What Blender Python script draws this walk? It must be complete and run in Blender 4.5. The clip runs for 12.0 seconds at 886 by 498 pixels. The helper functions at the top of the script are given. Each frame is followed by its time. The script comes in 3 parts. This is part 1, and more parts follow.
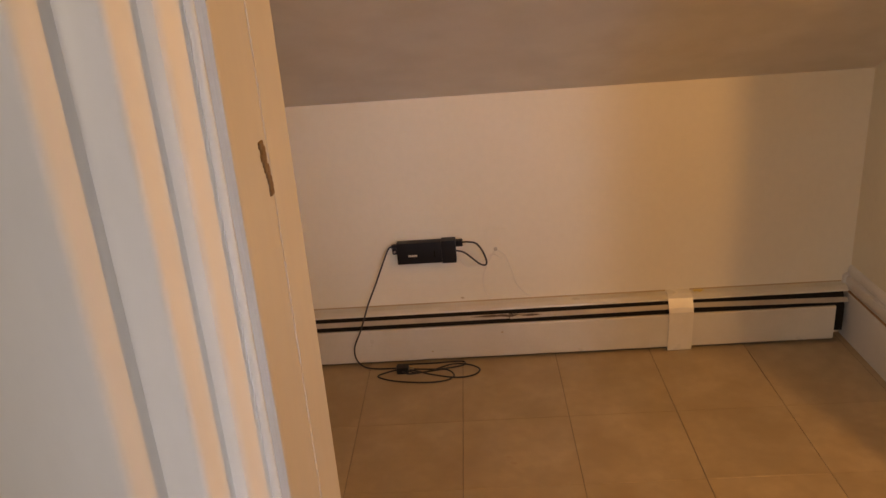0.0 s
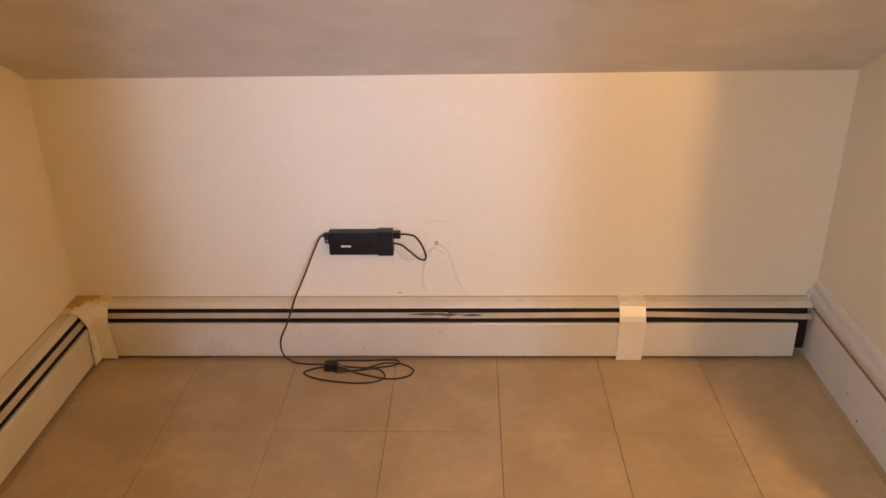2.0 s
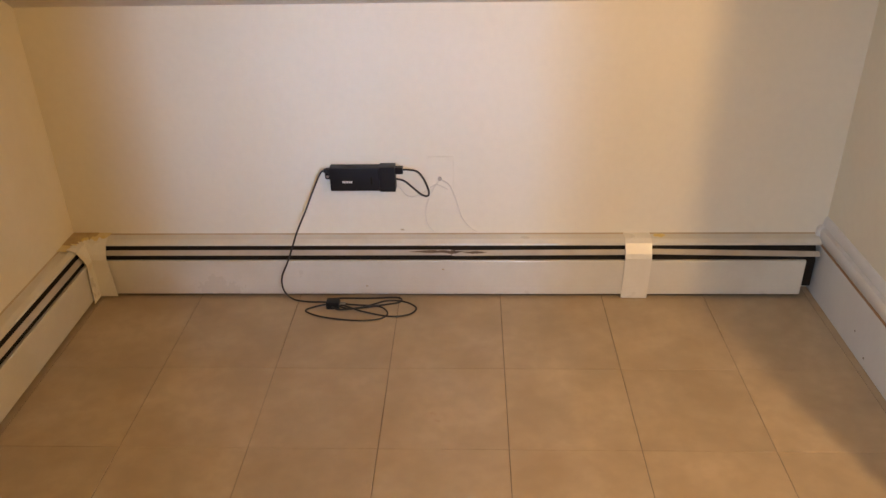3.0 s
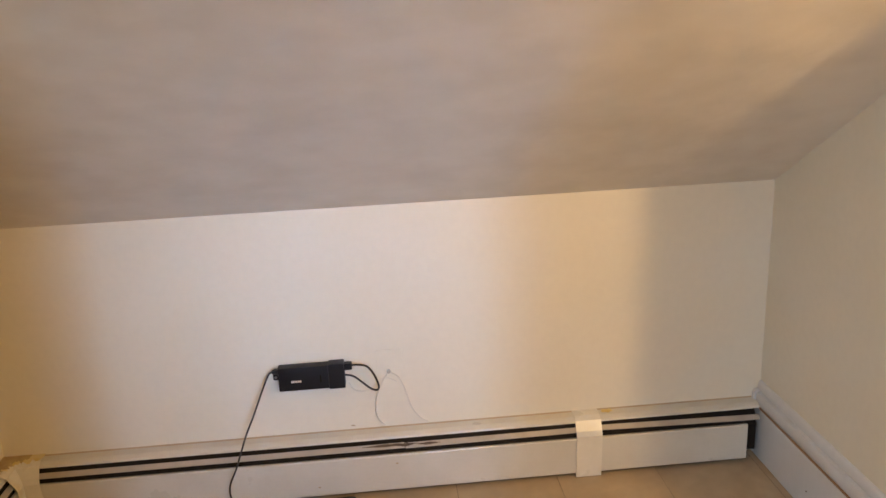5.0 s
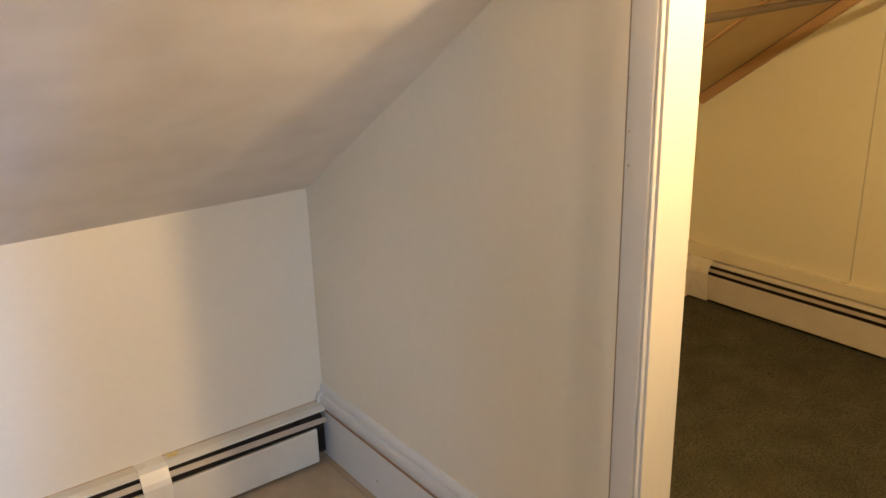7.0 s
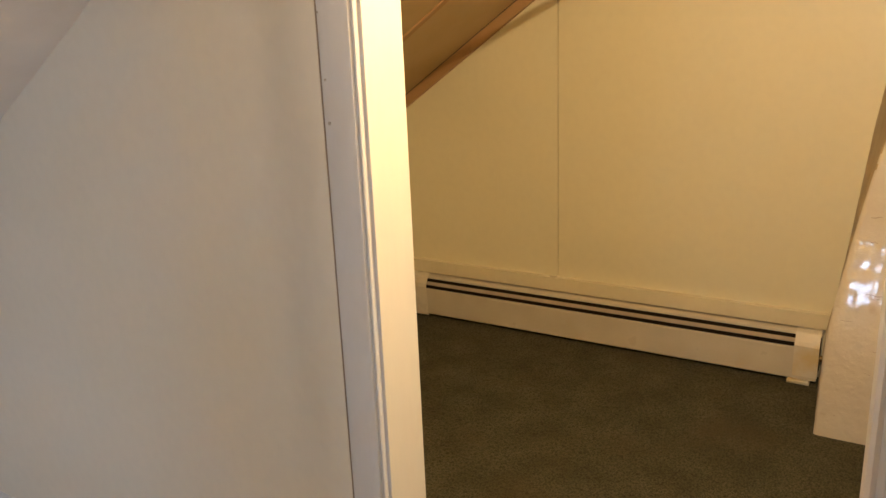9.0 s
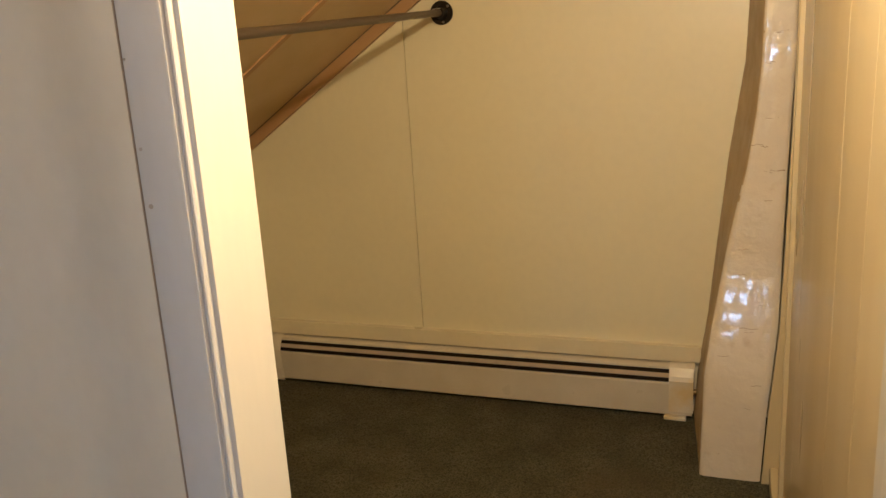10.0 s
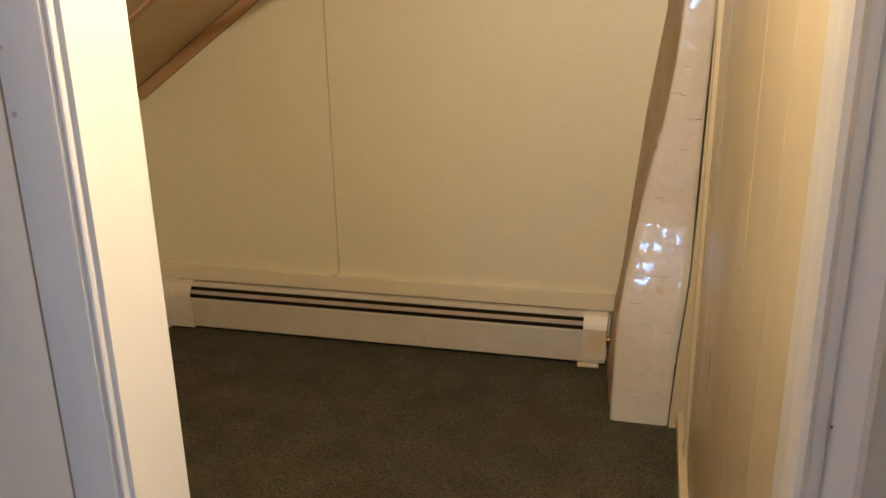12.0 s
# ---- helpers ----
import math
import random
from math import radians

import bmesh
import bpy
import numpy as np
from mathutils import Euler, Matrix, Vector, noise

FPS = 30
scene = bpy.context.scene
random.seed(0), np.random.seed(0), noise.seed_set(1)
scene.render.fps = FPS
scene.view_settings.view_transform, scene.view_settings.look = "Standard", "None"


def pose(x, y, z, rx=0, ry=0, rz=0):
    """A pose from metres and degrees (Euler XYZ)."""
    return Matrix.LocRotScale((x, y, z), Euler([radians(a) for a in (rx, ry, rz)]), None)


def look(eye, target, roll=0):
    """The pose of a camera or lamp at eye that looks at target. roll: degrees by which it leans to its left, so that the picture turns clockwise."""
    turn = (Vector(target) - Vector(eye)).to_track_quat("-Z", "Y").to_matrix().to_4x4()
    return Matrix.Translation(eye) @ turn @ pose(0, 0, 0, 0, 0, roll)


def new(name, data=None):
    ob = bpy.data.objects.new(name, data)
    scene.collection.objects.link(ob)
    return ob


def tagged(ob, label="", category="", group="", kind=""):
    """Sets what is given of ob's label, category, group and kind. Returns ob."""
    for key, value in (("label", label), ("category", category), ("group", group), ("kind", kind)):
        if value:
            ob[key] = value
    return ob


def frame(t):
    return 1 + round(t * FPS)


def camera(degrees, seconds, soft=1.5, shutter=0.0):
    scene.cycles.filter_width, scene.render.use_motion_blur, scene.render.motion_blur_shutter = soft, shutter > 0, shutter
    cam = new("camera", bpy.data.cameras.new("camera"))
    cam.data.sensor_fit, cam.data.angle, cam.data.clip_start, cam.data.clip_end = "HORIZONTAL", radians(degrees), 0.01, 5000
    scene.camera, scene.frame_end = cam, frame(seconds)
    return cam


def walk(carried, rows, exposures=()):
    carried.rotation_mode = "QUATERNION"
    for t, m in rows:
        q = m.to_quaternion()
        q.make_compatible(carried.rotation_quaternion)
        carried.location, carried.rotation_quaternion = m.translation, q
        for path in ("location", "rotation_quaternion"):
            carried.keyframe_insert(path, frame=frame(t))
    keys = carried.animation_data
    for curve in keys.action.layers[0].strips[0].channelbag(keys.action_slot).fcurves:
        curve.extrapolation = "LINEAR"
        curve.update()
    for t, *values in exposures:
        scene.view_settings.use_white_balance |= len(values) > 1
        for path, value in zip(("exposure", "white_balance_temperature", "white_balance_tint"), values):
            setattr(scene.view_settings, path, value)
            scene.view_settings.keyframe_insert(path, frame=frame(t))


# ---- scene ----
cam = camera(57.8, 12.0)
PATH = [
    (0, (-1.155, -2.392, 1.309), (-1.248, -0.531, 0.581), -4.4),
    (0.5, (-1.068, -2.353, 1.322), (-1.163, -0.503, 0.568), -3.9),
    (1, (-1.048, -2.268, 1.315), (-1.143, -0.424, 0.548), -2.7),
    (1.5, (-1.006, -2.213, 1.289), (-1.105, -0.373, 0.513), -2.4),
    (2, (-1.003, -2.152, 1.343), (-1.075, -0.34, 0.501), -1.2),
    (2.5, (-0.978, -2.13, 1.32), (-1.068, -0.352, 0.408), -1.4),
    (2.7, (-0.991, -2.126, 1.311), (-1.077, -0.381, 0.338), -1.3),
    (4.3, (-1.059, -2.168, 1.295), (-1.042, -0.297, 0.589), -2.6),
    (4.5, (-1.059, -2.18, 1.301), (-1.04, -0.283, 0.667), -2.7),
    (5, (-1.091, -2.151, 1.357), (-0.949, -0.237, 0.792), -2.7),
    (5.5, (-1.093, -2.091, 1.389), (-0.827, -0.206, 0.777), -3.4),
    (6, (-1.087, -2.031, 1.412), (-0.496, -0.229, 0.778), -2.0),
    (6.5, (-0.984, -2.062, 1.428), (-0.119, -0.371, 0.801), -2.5),
    (7, (-1.007, -2.033, 1.411), (0.127, -0.51, 0.78), -1.6),
    (7.5, (-0.984, -2.002, 1.407), (0.397, -0.72, 0.738), -1.8),
    (7.7, (-0.97, -1.981, 1.403), (0.487, -0.792, 0.721), -2.1),
    (9.3, (-0.696, -1.786, 1.228), (0.992, -0.848, 0.709), -2.4),
    (9.5, (-0.622, -1.715, 1.261), (1.116, -0.899, 0.699), -1.8),
    (10, (-0.627, -1.73, 1.252), (1.19, -1.043, 0.774), -3.5),
    (10.5, (-0.615, -1.71, 1.24), (1.237, -1.133, 0.756), -4.3),
    (11, (-0.6, -1.706, 1.225), (1.249, -1.159, 0.694), -4.0),
    (11.5, (-0.595, -1.724, 1.201), (1.246, -1.199, 0.623), -2.8),
    (12, (-0.582, -1.73, 1.211), (1.261, -1.233, 0.616), -1.1),
]
EXPOSURES = [
    (0.0, -1.0, 14500, 27), (0.5, -0.45, 14000, 28), (1.0, -0.2, 12000, 30), (1.5, -0.08, 10000, 28), (2.0, -0.05, 9200, 22), (2.5, -0.05, 8200, 16), (2.7, -0.05, 7800, 14),
    (4.3, 0.0, 7300, 9), (5.5, -0.05, 7100, 8), (6.5, -0.03, 6700, 6), (7.0, -0.02, 6400, 6), (7.7, 0.05, 6100, 6),
    (9.3, -0.02, 5950, 6), (10.0, -0.18, 5500, 5), (10.5, -0.2, 5150, 4), (11.0, -0.17, 4980, 5), (12.0, -0.12, 4880, 7),
]
walk(cam, [(t, look(eye, target, roll)) for t, eye, target, roll in PATH], EXPOSURES)

# ---- world and light ----
world = bpy.data.worlds.new("sky")
scene.world = world
world.use_nodes = True
wn = world.node_tree
sky = wn.nodes.new("ShaderNodeTexSky")
sky.sky_type, sky.sun_disc = "NISHITA", False
sky.sun_elevation, sky.sun_rotation = radians(35), radians(200)
wn.links.new(sky.outputs[0], wn.nodes["Background"].inputs[0])
wn.nodes["Background"].inputs[1].default_value = 0.1


def area(name, place, target, sx, sy, watts, colour, spread=180):
    d = bpy.data.lights.new(name, "AREA")
    d.shape, d.size, d.size_y, d.energy, d.color = "RECTANGLE", sx, sy, watts, colour
    d.spread = radians(spread)
    ob = new(name, d)
    ob.matrix_world = look(place, target)
    return ob


area("daylight_room_window", (-2.42, -1.56, 1.15), (0, -1.56, 1.15), 0.36, 0.17, 3.5, (0.56, 0.72, 1.0))
# Two added beams from the unseen hall end, aimed to form the bluish patches.
area("added_hall_end_beam", (-0.34, -4.24, 1.62), (-1.36, 0, 0.62), 0.34, 0.50, 3.9, (0.33, 0.53, 1.0), 26)
area("added_hall_end_beam", (-1.60, -4.24, 1.62), (-0.05, -0.60, 0.20), 0.34, 0.50, 6.0, (0.44, 0.63, 1.0), 56)
area("daylight_hall_window", (-2.40, -3.55, 1.45), (0, -3.25, 1.45), 0.60, 0.85, 22.0, (0.64, 0.80, 0.96))
bulb_light = bpy.data.lights.new("closet_bulb_light", "POINT")
bulb_light.energy, bulb_light.shadow_soft_size, bulb_light.color = 68.0, 0.026, (1.0, 0.70, 0.37)
new("closet_bulb_light", bulb_light).location = (0.135, -1.75, 1.72)

# ---- materials ----


def material(name, colour, rough=0.6, metal=0.0, second=None, scale=6.0, amount=0.5, grain=60.0, bump=0.1,
             bump_distance=0.002, rough_spread=0.1, stain=None, stain_scale=1.5, stain_from=0.58, stretch=(1, 1, 1),
             jitter=0.0, specular=0.5, coat=0.0, fine_amount=0.07, fine_dark=0.72):
    """A painted or plain surface with blotches at two scales, stains, grain relief and uneven gloss."""
    m = bpy.data.materials.new(name)
    m.use_nodes = True
    t = m.node_tree
    n, l = t.nodes, t.links
    b = n["Principled BSDF"]
    b.inputs["Metallic"].default_value = metal
    b.inputs["Specular IOR Level"].default_value = specular
    b.inputs["Coat Weight"].default_value = coat
    b.inputs["Coat Roughness"].default_value = 0.12
    co = n.new("ShaderNodeTexCoord")
    mp = n.new("ShaderNodeMapping")
    mp.inputs["Scale"].default_value = stretch
    geo = n.new("ShaderNodeNewGeometry")
    l.new(geo.outputs["Position"], mp.inputs[0])

    def noise_tex(s, detail=4.0):
        x = n.new("ShaderNodeTexNoise")
        x.inputs["Scale"].default_value, x.inputs["Detail"].default_value = s, detail
        l.new(mp.outputs[0], x.inputs["Vector"])
        return x

    def ramp(src, a, c):
        r = n.new("ShaderNodeMapRange")
        r.inputs["From Min"].default_value, r.inputs["From Max"].default_value = a, c
        l.new(src, r.inputs["Value"])
        return r.outputs[0]

    def mix(fac, a, c, mode="MIX"):
        x = n.new("ShaderNodeMix")
        x.data_type, x.blend_type = "RGBA", mode
        for key, v in ((0, fac), (6, a), (7, c)):
            if hasattr(v, "is_linked"):
                l.new(v, x.inputs[key])
            else:
                x.inputs[key].default_value = v if key == 0 else (*v, 1)
        return x.outputs[2]

    big, fine = noise_tex(scale), noise_tex(grain, 6.0)
    two = second or tuple(c * 0.86 for c in colour)
    f = n.new("ShaderNodeMath")
    f.operation = "MULTIPLY"
    f.inputs[1].default_value = amount
    l.new(ramp(big.outputs[0], 0.35, 0.65), f.inputs[0])
    c = mix(f.outputs[0], colour, two)
    g = n.new("ShaderNodeMath")
    g.operation = "MULTIPLY"
    g.inputs[1].default_value = fine_amount
    l.new(ramp(fine.outputs[0], 0.4, 0.62), g.inputs[0])
    c = mix(g.outputs[0], c, tuple(x * fine_dark for x in colour))
    if stain:
        s = noise_tex(stain_scale, 7.0)
        h = n.new("ShaderNodeMath")
        h.operation = "MULTIPLY"
        h.inputs[1].default_value = 0.6
        l.new(ramp(s.outputs[0], stain_from, stain_from + 0.14), h.inputs[0])
        c = mix(h.outputs[0], c, stain)
    if jitter:
        oi = n.new("ShaderNodeObjectInfo")
        hs = n.new("ShaderNodeHueSaturation")
        r = n.new("ShaderNodeMapRange")
        r.inputs["To Min"].default_value, r.inputs["To Max"].default_value = 1 - jitter, 1 + jitter
        l.new(oi.outputs["Random"], r.inputs["Value"])
        l.new(r.outputs[0], hs.inputs["Value"])
        l.new(c, hs.inputs["Color"])
        c = hs.outputs[0]
    l.new(c, b.inputs["Base Color"])
    rr = n.new("ShaderNodeMapRange")
    rr.inputs["From Min"].default_value, rr.inputs["From Max"].default_value = 0.3, 0.7
    rr.inputs["To Min"].default_value, rr.inputs["To Max"].default_value = max(0.02, rough - rough_spread), min(1, rough + rough_spread)
    l.new(big.outputs[0], rr.inputs["Value"])
    l.new(rr.outputs[0], b.inputs["Roughness"])
    bp = n.new("ShaderNodeBump")
    bp.inputs["Strength"].default_value, bp.inputs["Distance"].default_value = bump, bump_distance
    l.new(fine.outputs[0], bp.inputs["Height"])
    l.new(bp.outputs[0], b.inputs["Normal"])
    return m


wall_paint = material("wall_paint", (0.69, 0.62, 0.49), 0.55, second=(0.66, 0.58, 0.42), scale=2.2, grain=45, bump=0.12,
                      stain=(0.60, 0.50, 0.34), stain_scale=1.1, stain_from=0.62)
slope_paint = material("slope_paint", (0.70, 0.64, 0.55), 0.6, second=(0.62, 0.56, 0.47), scale=9, amount=0.6, grain=11, bump=0.30,
                       bump_distance=0.010, stretch=(0.8, 1, 1))
hall_paint = material("hall_paint", (0.58, 0.50, 0.38), 0.6, scale=2.0)
trim_paint = material("trim_paint", (0.60, 0.575, 0.535), 0.35, second=(0.54, 0.51, 0.465), scale=12, amount=0.25, grain=90, bump=0.08,
                      rough_spread=0.03, stretch=(1, 1, 0.4))
casing_paint = material("casing_paint", (0.78, 0.76, 0.70), 0.32, second=(0.72, 0.69, 0.62), scale=12, amount=0.3, grain=70, bump=0.1,
                        rough_spread=0.04, stretch=(1, 1, 0.3))
# White jambs, darkened in colour to offset the strong bulb light on them.
jamb_paint_dimmed = material("jamb_paint_dimmed", (0.56, 0.54, 0.50), 0.38, second=(0.535, 0.51, 0.465), scale=5, grain=80, bump=0.06, stretch=(1, 1, 0.2))
enamel = material("heater_enamel", (0.58, 0.53, 0.435), 0.36, second=(0.50, 0.445, 0.345), scale=9, grain=120, bump=0.05,
                  stain=(0.55, 0.42, 0.22), stain_scale=6, stain_from=0.66)
enamel_white = material("joint_cover_enamel", (0.66, 0.61, 0.51), 0.34, second=(0.60, 0.53, 0.40), scale=14, grain=120, bump=0.05,
                        stain=(0.62, 0.44, 0.13), stain_scale=7, stain_from=0.55)
louver_metal = material("louver_metal", (0.46, 0.40, 0.32), 0.42, metal=0.2, second=(0.32, 0.27, 0.2), scale=12, grain=80, bump=0.05)
# Near-black: shade inside the heaters put into colour, and the adapter's label seam.
shade_seam_black = material("slot_shade_and_seam", (0.016, 0.011, 0.007), 0.85, metal=0.0, specular=0.15, scale=30)
bare_wood = material("bare_wood_edge", (0.30, 0.15, 0.06), 0.6, second=(0.24, 0.12, 0.05), scale=14, grain=70, stretch=(1, 0.15, 1))
tile_mat = material("vinyl_tile", (0.41, 0.302, 0.186), 0.40, second=(0.335, 0.24, 0.142), scale=6, amount=0.9, grain=26, bump=0.05, fine_amount=0.3,
                    stain=(0.30, 0.20, 0.11), stain_scale=3.2, stain_from=0.60, jitter=0.05)
scuff_mat = material("scuff", (0.34, 0.225, 0.13), 0.5, second=(0.42, 0.31, 0.2), scale=60, amount=1.0)
grout_mat = material("tile_joint_dirt", (0.13, 0.09, 0.055), 0.85, scale=20)
carpet_mat = material("carpet", (0.106, 0.100, 0.062), 0.95, second=(0.070, 0.064, 0.036), scale=7, amount=0.8, grain=190, bump=0.9,
                      bump_distance=0.006, stain=(0.075, 0.060, 0.034), stain_scale=2.5, stain_from=0.56, specular=0.15, fine_amount=0.9, fine_dark=0.35)
dark_wood = material("dark_worn_wood", (0.20, 0.115, 0.05), 0.6, second=(0.11, 0.06, 0.03), scale=60, grain=200)
closet_paint = material("closet_paint", (0.76, 0.70, 0.50), 0.42, second=(0.72, 0.655, 0.45), scale=2.4, grain=35, bump=0.1)
closet_trim = material("closet_trim_paint", (0.72, 0.65, 0.47), 0.36, second=(0.68, 0.60, 0.41), scale=6, grain=60)
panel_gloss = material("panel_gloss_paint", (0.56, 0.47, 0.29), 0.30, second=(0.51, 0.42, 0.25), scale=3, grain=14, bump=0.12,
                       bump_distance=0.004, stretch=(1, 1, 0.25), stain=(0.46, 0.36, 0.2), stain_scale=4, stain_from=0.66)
closet_slope = material("closet_slope_panel", (0.54, 0.40, 0.20), 0.55, second=(0.48, 0.34, 0.16), scale=3, grain=40, bump=0.15)
slope_wood = material("slope_trim_wood", (0.46, 0.28, 0.125), 0.5, second=(0.37, 0.21, 0.085), scale=8, grain=60, stretch=(3, 0.4, 0.4))
# Chimney's side: tan paint, darkened further to carry the shade of that face.
brick_side_tan_shade = material("painted_brick_side_tan_shade", (0.42, 0.32, 0.19), 0.5, second=(0.34, 0.25, 0.14), scale=12, grain=40, bump=0.3, bump_distance=0.004)
brick_paint = material("painted_brick", (0.66, 0.60, 0.51), 0.38, second=(0.64, 0.56, 0.46), scale=9, grain=42, bump=0.50,
                       bump_distance=0.008, stain=(0.45, 0.34, 0.22), stain_scale=16, stain_from=0.66, rough_spread=0.05, coat=1.0)
brick_paint.node_tree.nodes["Principled BSDF"].inputs["Coat Roughness"].default_value = 0.075
brick_paint.node_tree.nodes["Principled BSDF"].inputs["Coat IOR"].default_value = 1.8
hair_mat = material("hairline", (0.30, 0.22, 0.15), 0.8)
dust_mat = material("brown_dust", (0.44, 0.34, 0.22), 0.9, scale=14)
mark_and_gap_shade_mat = material("dark_marks_and_gap_shade", (0.17, 0.12, 0.08), 0.8)
rod_mat = material("brown_rod", (0.115, 0.085, 0.055), 0.4, metal=0.5, second=(0.16, 0.12, 0.08), scale=12, grain=90, stretch=(0.2, 1, 1))
flange_mat = material("black_flange", (0.022, 0.016, 0.012), 0.3, metal=0.4)
black_plastic = material("black_plastic", (0.008, 0.008, 0.009), 0.42, specular=0.3, second=(0.012, 0.012, 0.013), scale=20, grain=220, bump=0.05)
cable_mat = material("black_cable", (0.012, 0.011, 0.010), 0.45)
print_mat = material("white_print", (0.75, 0.75, 0.75), 0.5)
steel = material("steel_screw", (0.45, 0.42, 0.38), 0.3, metal=1.0)
wire_mat = material("painted_wire", (0.66, 0.59, 0.47), 0.5)
tag_mat = material("paper_tag", (0.78, 0.74, 0.62), 0.7)
brass = material("dull_brass", (0.30, 0.20, 0.09), 0.4, metal=0.8, second=(0.16, 0.1, 0.05), scale=40)
porcelain = material("porcelain", (0.8, 0.78, 0.72), 0.2)
glass = bpy.data.materials.new("window_glass")
glass.use_nodes = True
gb = glass.node_tree.nodes["Principled BSDF"]
gb.inputs["Transmission Weight"].default_value, gb.inputs["Roughness"].default_value, gb.inputs["IOR"].default_value = 1.0, 0.02, 1.45

# ---- building blocks ----


def mesh_of(name, bm, *mats):
    bmesh.ops.recalc_face_normals(bm, faces=bm.faces)
    me = bpy.data.meshes.new(name)
    bm.to_mesh(me)
    bm.free()
    for m in mats:
        me.materials.append(m)
    return me


def part(name, bm, mat, parent=None, label=""):
    ob = new(name, mesh_of(name, bm, mat))
    if parent is not None:
        ob.parent = parent
    return tagged(ob, label) if label else ob


def holder(name, x, y, z):
    e = new(name)
    e.empty_display_size = 0.05
    e.location = (x, y, z)
    return e


def add_box(bm, lo, hi, bevel=0.0, segments=1):
    made = bmesh.ops.create_cube(bm, size=1)["verts"]
    for v in made:
        v.co = Vector([lo[i] if v.co[i] < 0 else hi[i] for i in range(3)])
    if bevel:
        edges = list({e for v in made for e in v.link_edges})
        bmesh.ops.bevel(bm, geom=edges, offset=bevel, segments=segments, affect="EDGES", profile=0.7)


def box(lo, hi, bevel=0.0, segments=1):
    bm = bmesh.new()
    add_box(bm, lo, hi, bevel, segments)
    return bm


def add_loft(bm, sections):
    """Join rings of points, one after the other, into a closed solid."""
    rings = [[bm.verts.new(p) for p in s] for s in sections]
    k = len(rings[0])
    for a, b in zip(rings, rings[1:]):
        for i in range(k):
            bm.faces.new((a[i], a[(i + 1) % k], b[(i + 1) % k], b[i]))
    bm.faces.new(rings[0])
    bm.faces.new(rings[-1])


def sweep(profile, axis, a, b, place):
    """A profile of (across, up) points drawn straight along an axis from a to b; place(across, up, along) gives the point."""
    bm = bmesh.new()
    add_loft(bm, [[place(u, v, s) for u, v in profile] for s in (a, b)])
    return bm


def add_cylinder(bm, a, b, r, sides=16, r2=None):
    a, b = Vector(a), Vector(b)
    m = Matrix.Translation((a + b) / 2) @ (b - a).to_track_quat("Z", "Y").to_matrix().to_4x4()
    bmesh.ops.create_cone(bm, cap_ends=True, segments=sides, radius1=r, radius2=r if r2 is None else r2, depth=(b - a).length, matrix=m)


def cylinder(a, b, r, sides=16, r2=None):
    bm = bmesh.new()
    add_cylinder(bm, a, b, r, sides, r2)
    return bm


def tube(points, r, sides=8, steps=8):
    """A round cable through the points, as a smooth curve."""
    pts = [Vector(p) for p in points]
    line = []
    for i in range(len(pts) - 1):
        p0, p1, p2, p3 = pts[max(i - 1, 0)], pts[i], pts[i + 1], pts[min(i + 2, len(pts) - 1)]
        for s in range(steps):
            t = s / steps
            line.append(0.5 * (2 * p1 + (p2 - p0) * t + (2 * p0 - 5 * p1 + 4 * p2 - p3) * t * t + (3 * p1 - p0 - 3 * p2 + p3) * t ** 3))
    line.append(pts[-1])
    bm = bmesh.new()
    rings, side = [], Vector((0.3, 0.2, 0.9)).normalized()
    for i, p in enumerate(line):
        d = (line[min(i + 1, len(line) - 1)] - line[max(i - 1, 0)]).normalized()
        side = (side - d * side.dot(d)).normalized()
        up = d.cross(side)
        rings.append([p + r * (math.cos(a) * side + math.sin(a) * up) for a in [2 * math.pi * j / sides for j in range(sides)]])
    add_loft(bm, rings)
    return bm


def smooth(ob, angle=40):
    for p in ob.data.polygons:
        p.use_smooth = True
    ob.data.set_sharp_from_angle(angle=radians(angle))
    return ob


def structure(name, bm, mat, label, category):
    return tagged(part(name, bm, mat), label, category, kind="structure")


# ---- plan ----
XL, XR, XC = -2.225, 0.022, 0.080      # left wall, partition's two faces
XG = 2.035                           # closet's gable wall
KNEE, SLOPE = 0.86, 0.62             # room: knee wall's height, rise of the sloped ceiling
CK, CZ, CS = 0.132, 1.000, 0.68       # closet: knee wall, ceiling height at y = 0, rise
YJ, YR = -1.257, -1.847              # closet opening
YP = -1.857                          # closet's boarded wall
YE, YH = -1.828, -1.96              # entry wall's faces
EL, ER = -1.289, -0.53               # entry opening
TOP, HEAD, BACK = 2.35, 2.02, -4.2
CHEAD = 2.26                         # closet opening, up to the ceiling

# ---- large structure ----


def roof_z(y):
    return min(KNEE - SLOPE * y, TOP)


y_top = -(TOP - KNEE) / SLOPE
structure("wall_knee", box((XL - 0.25, 0, -0.05), (XR + 0.03, 0.12, KNEE + 0.10)), wall_paint, "cream painted plaster knee wall under the slope", "wall")

# Left wall with the window that lets the daylight in.
bm = bmesh.new()
wy0, wy1, wz0, wz1 = -1.79, -1.21, 0.88, 1.46
for lo, hi in (((XL - 0.25, wy1, -0.05), (XL, 0, TOP)), ((XL - 0.25, YE, -0.05), (XL, wy0, TOP)),
               ((XL - 0.25, wy0, -0.05), (XL, wy1, wz0)), ((XL - 0.25, wy0, wz1), (XL, wy1, TOP))):
    add_box(bm, lo, hi)
structure("wall_left", bm, wall_paint, "cream painted plaster gable wall with a window", "wall")


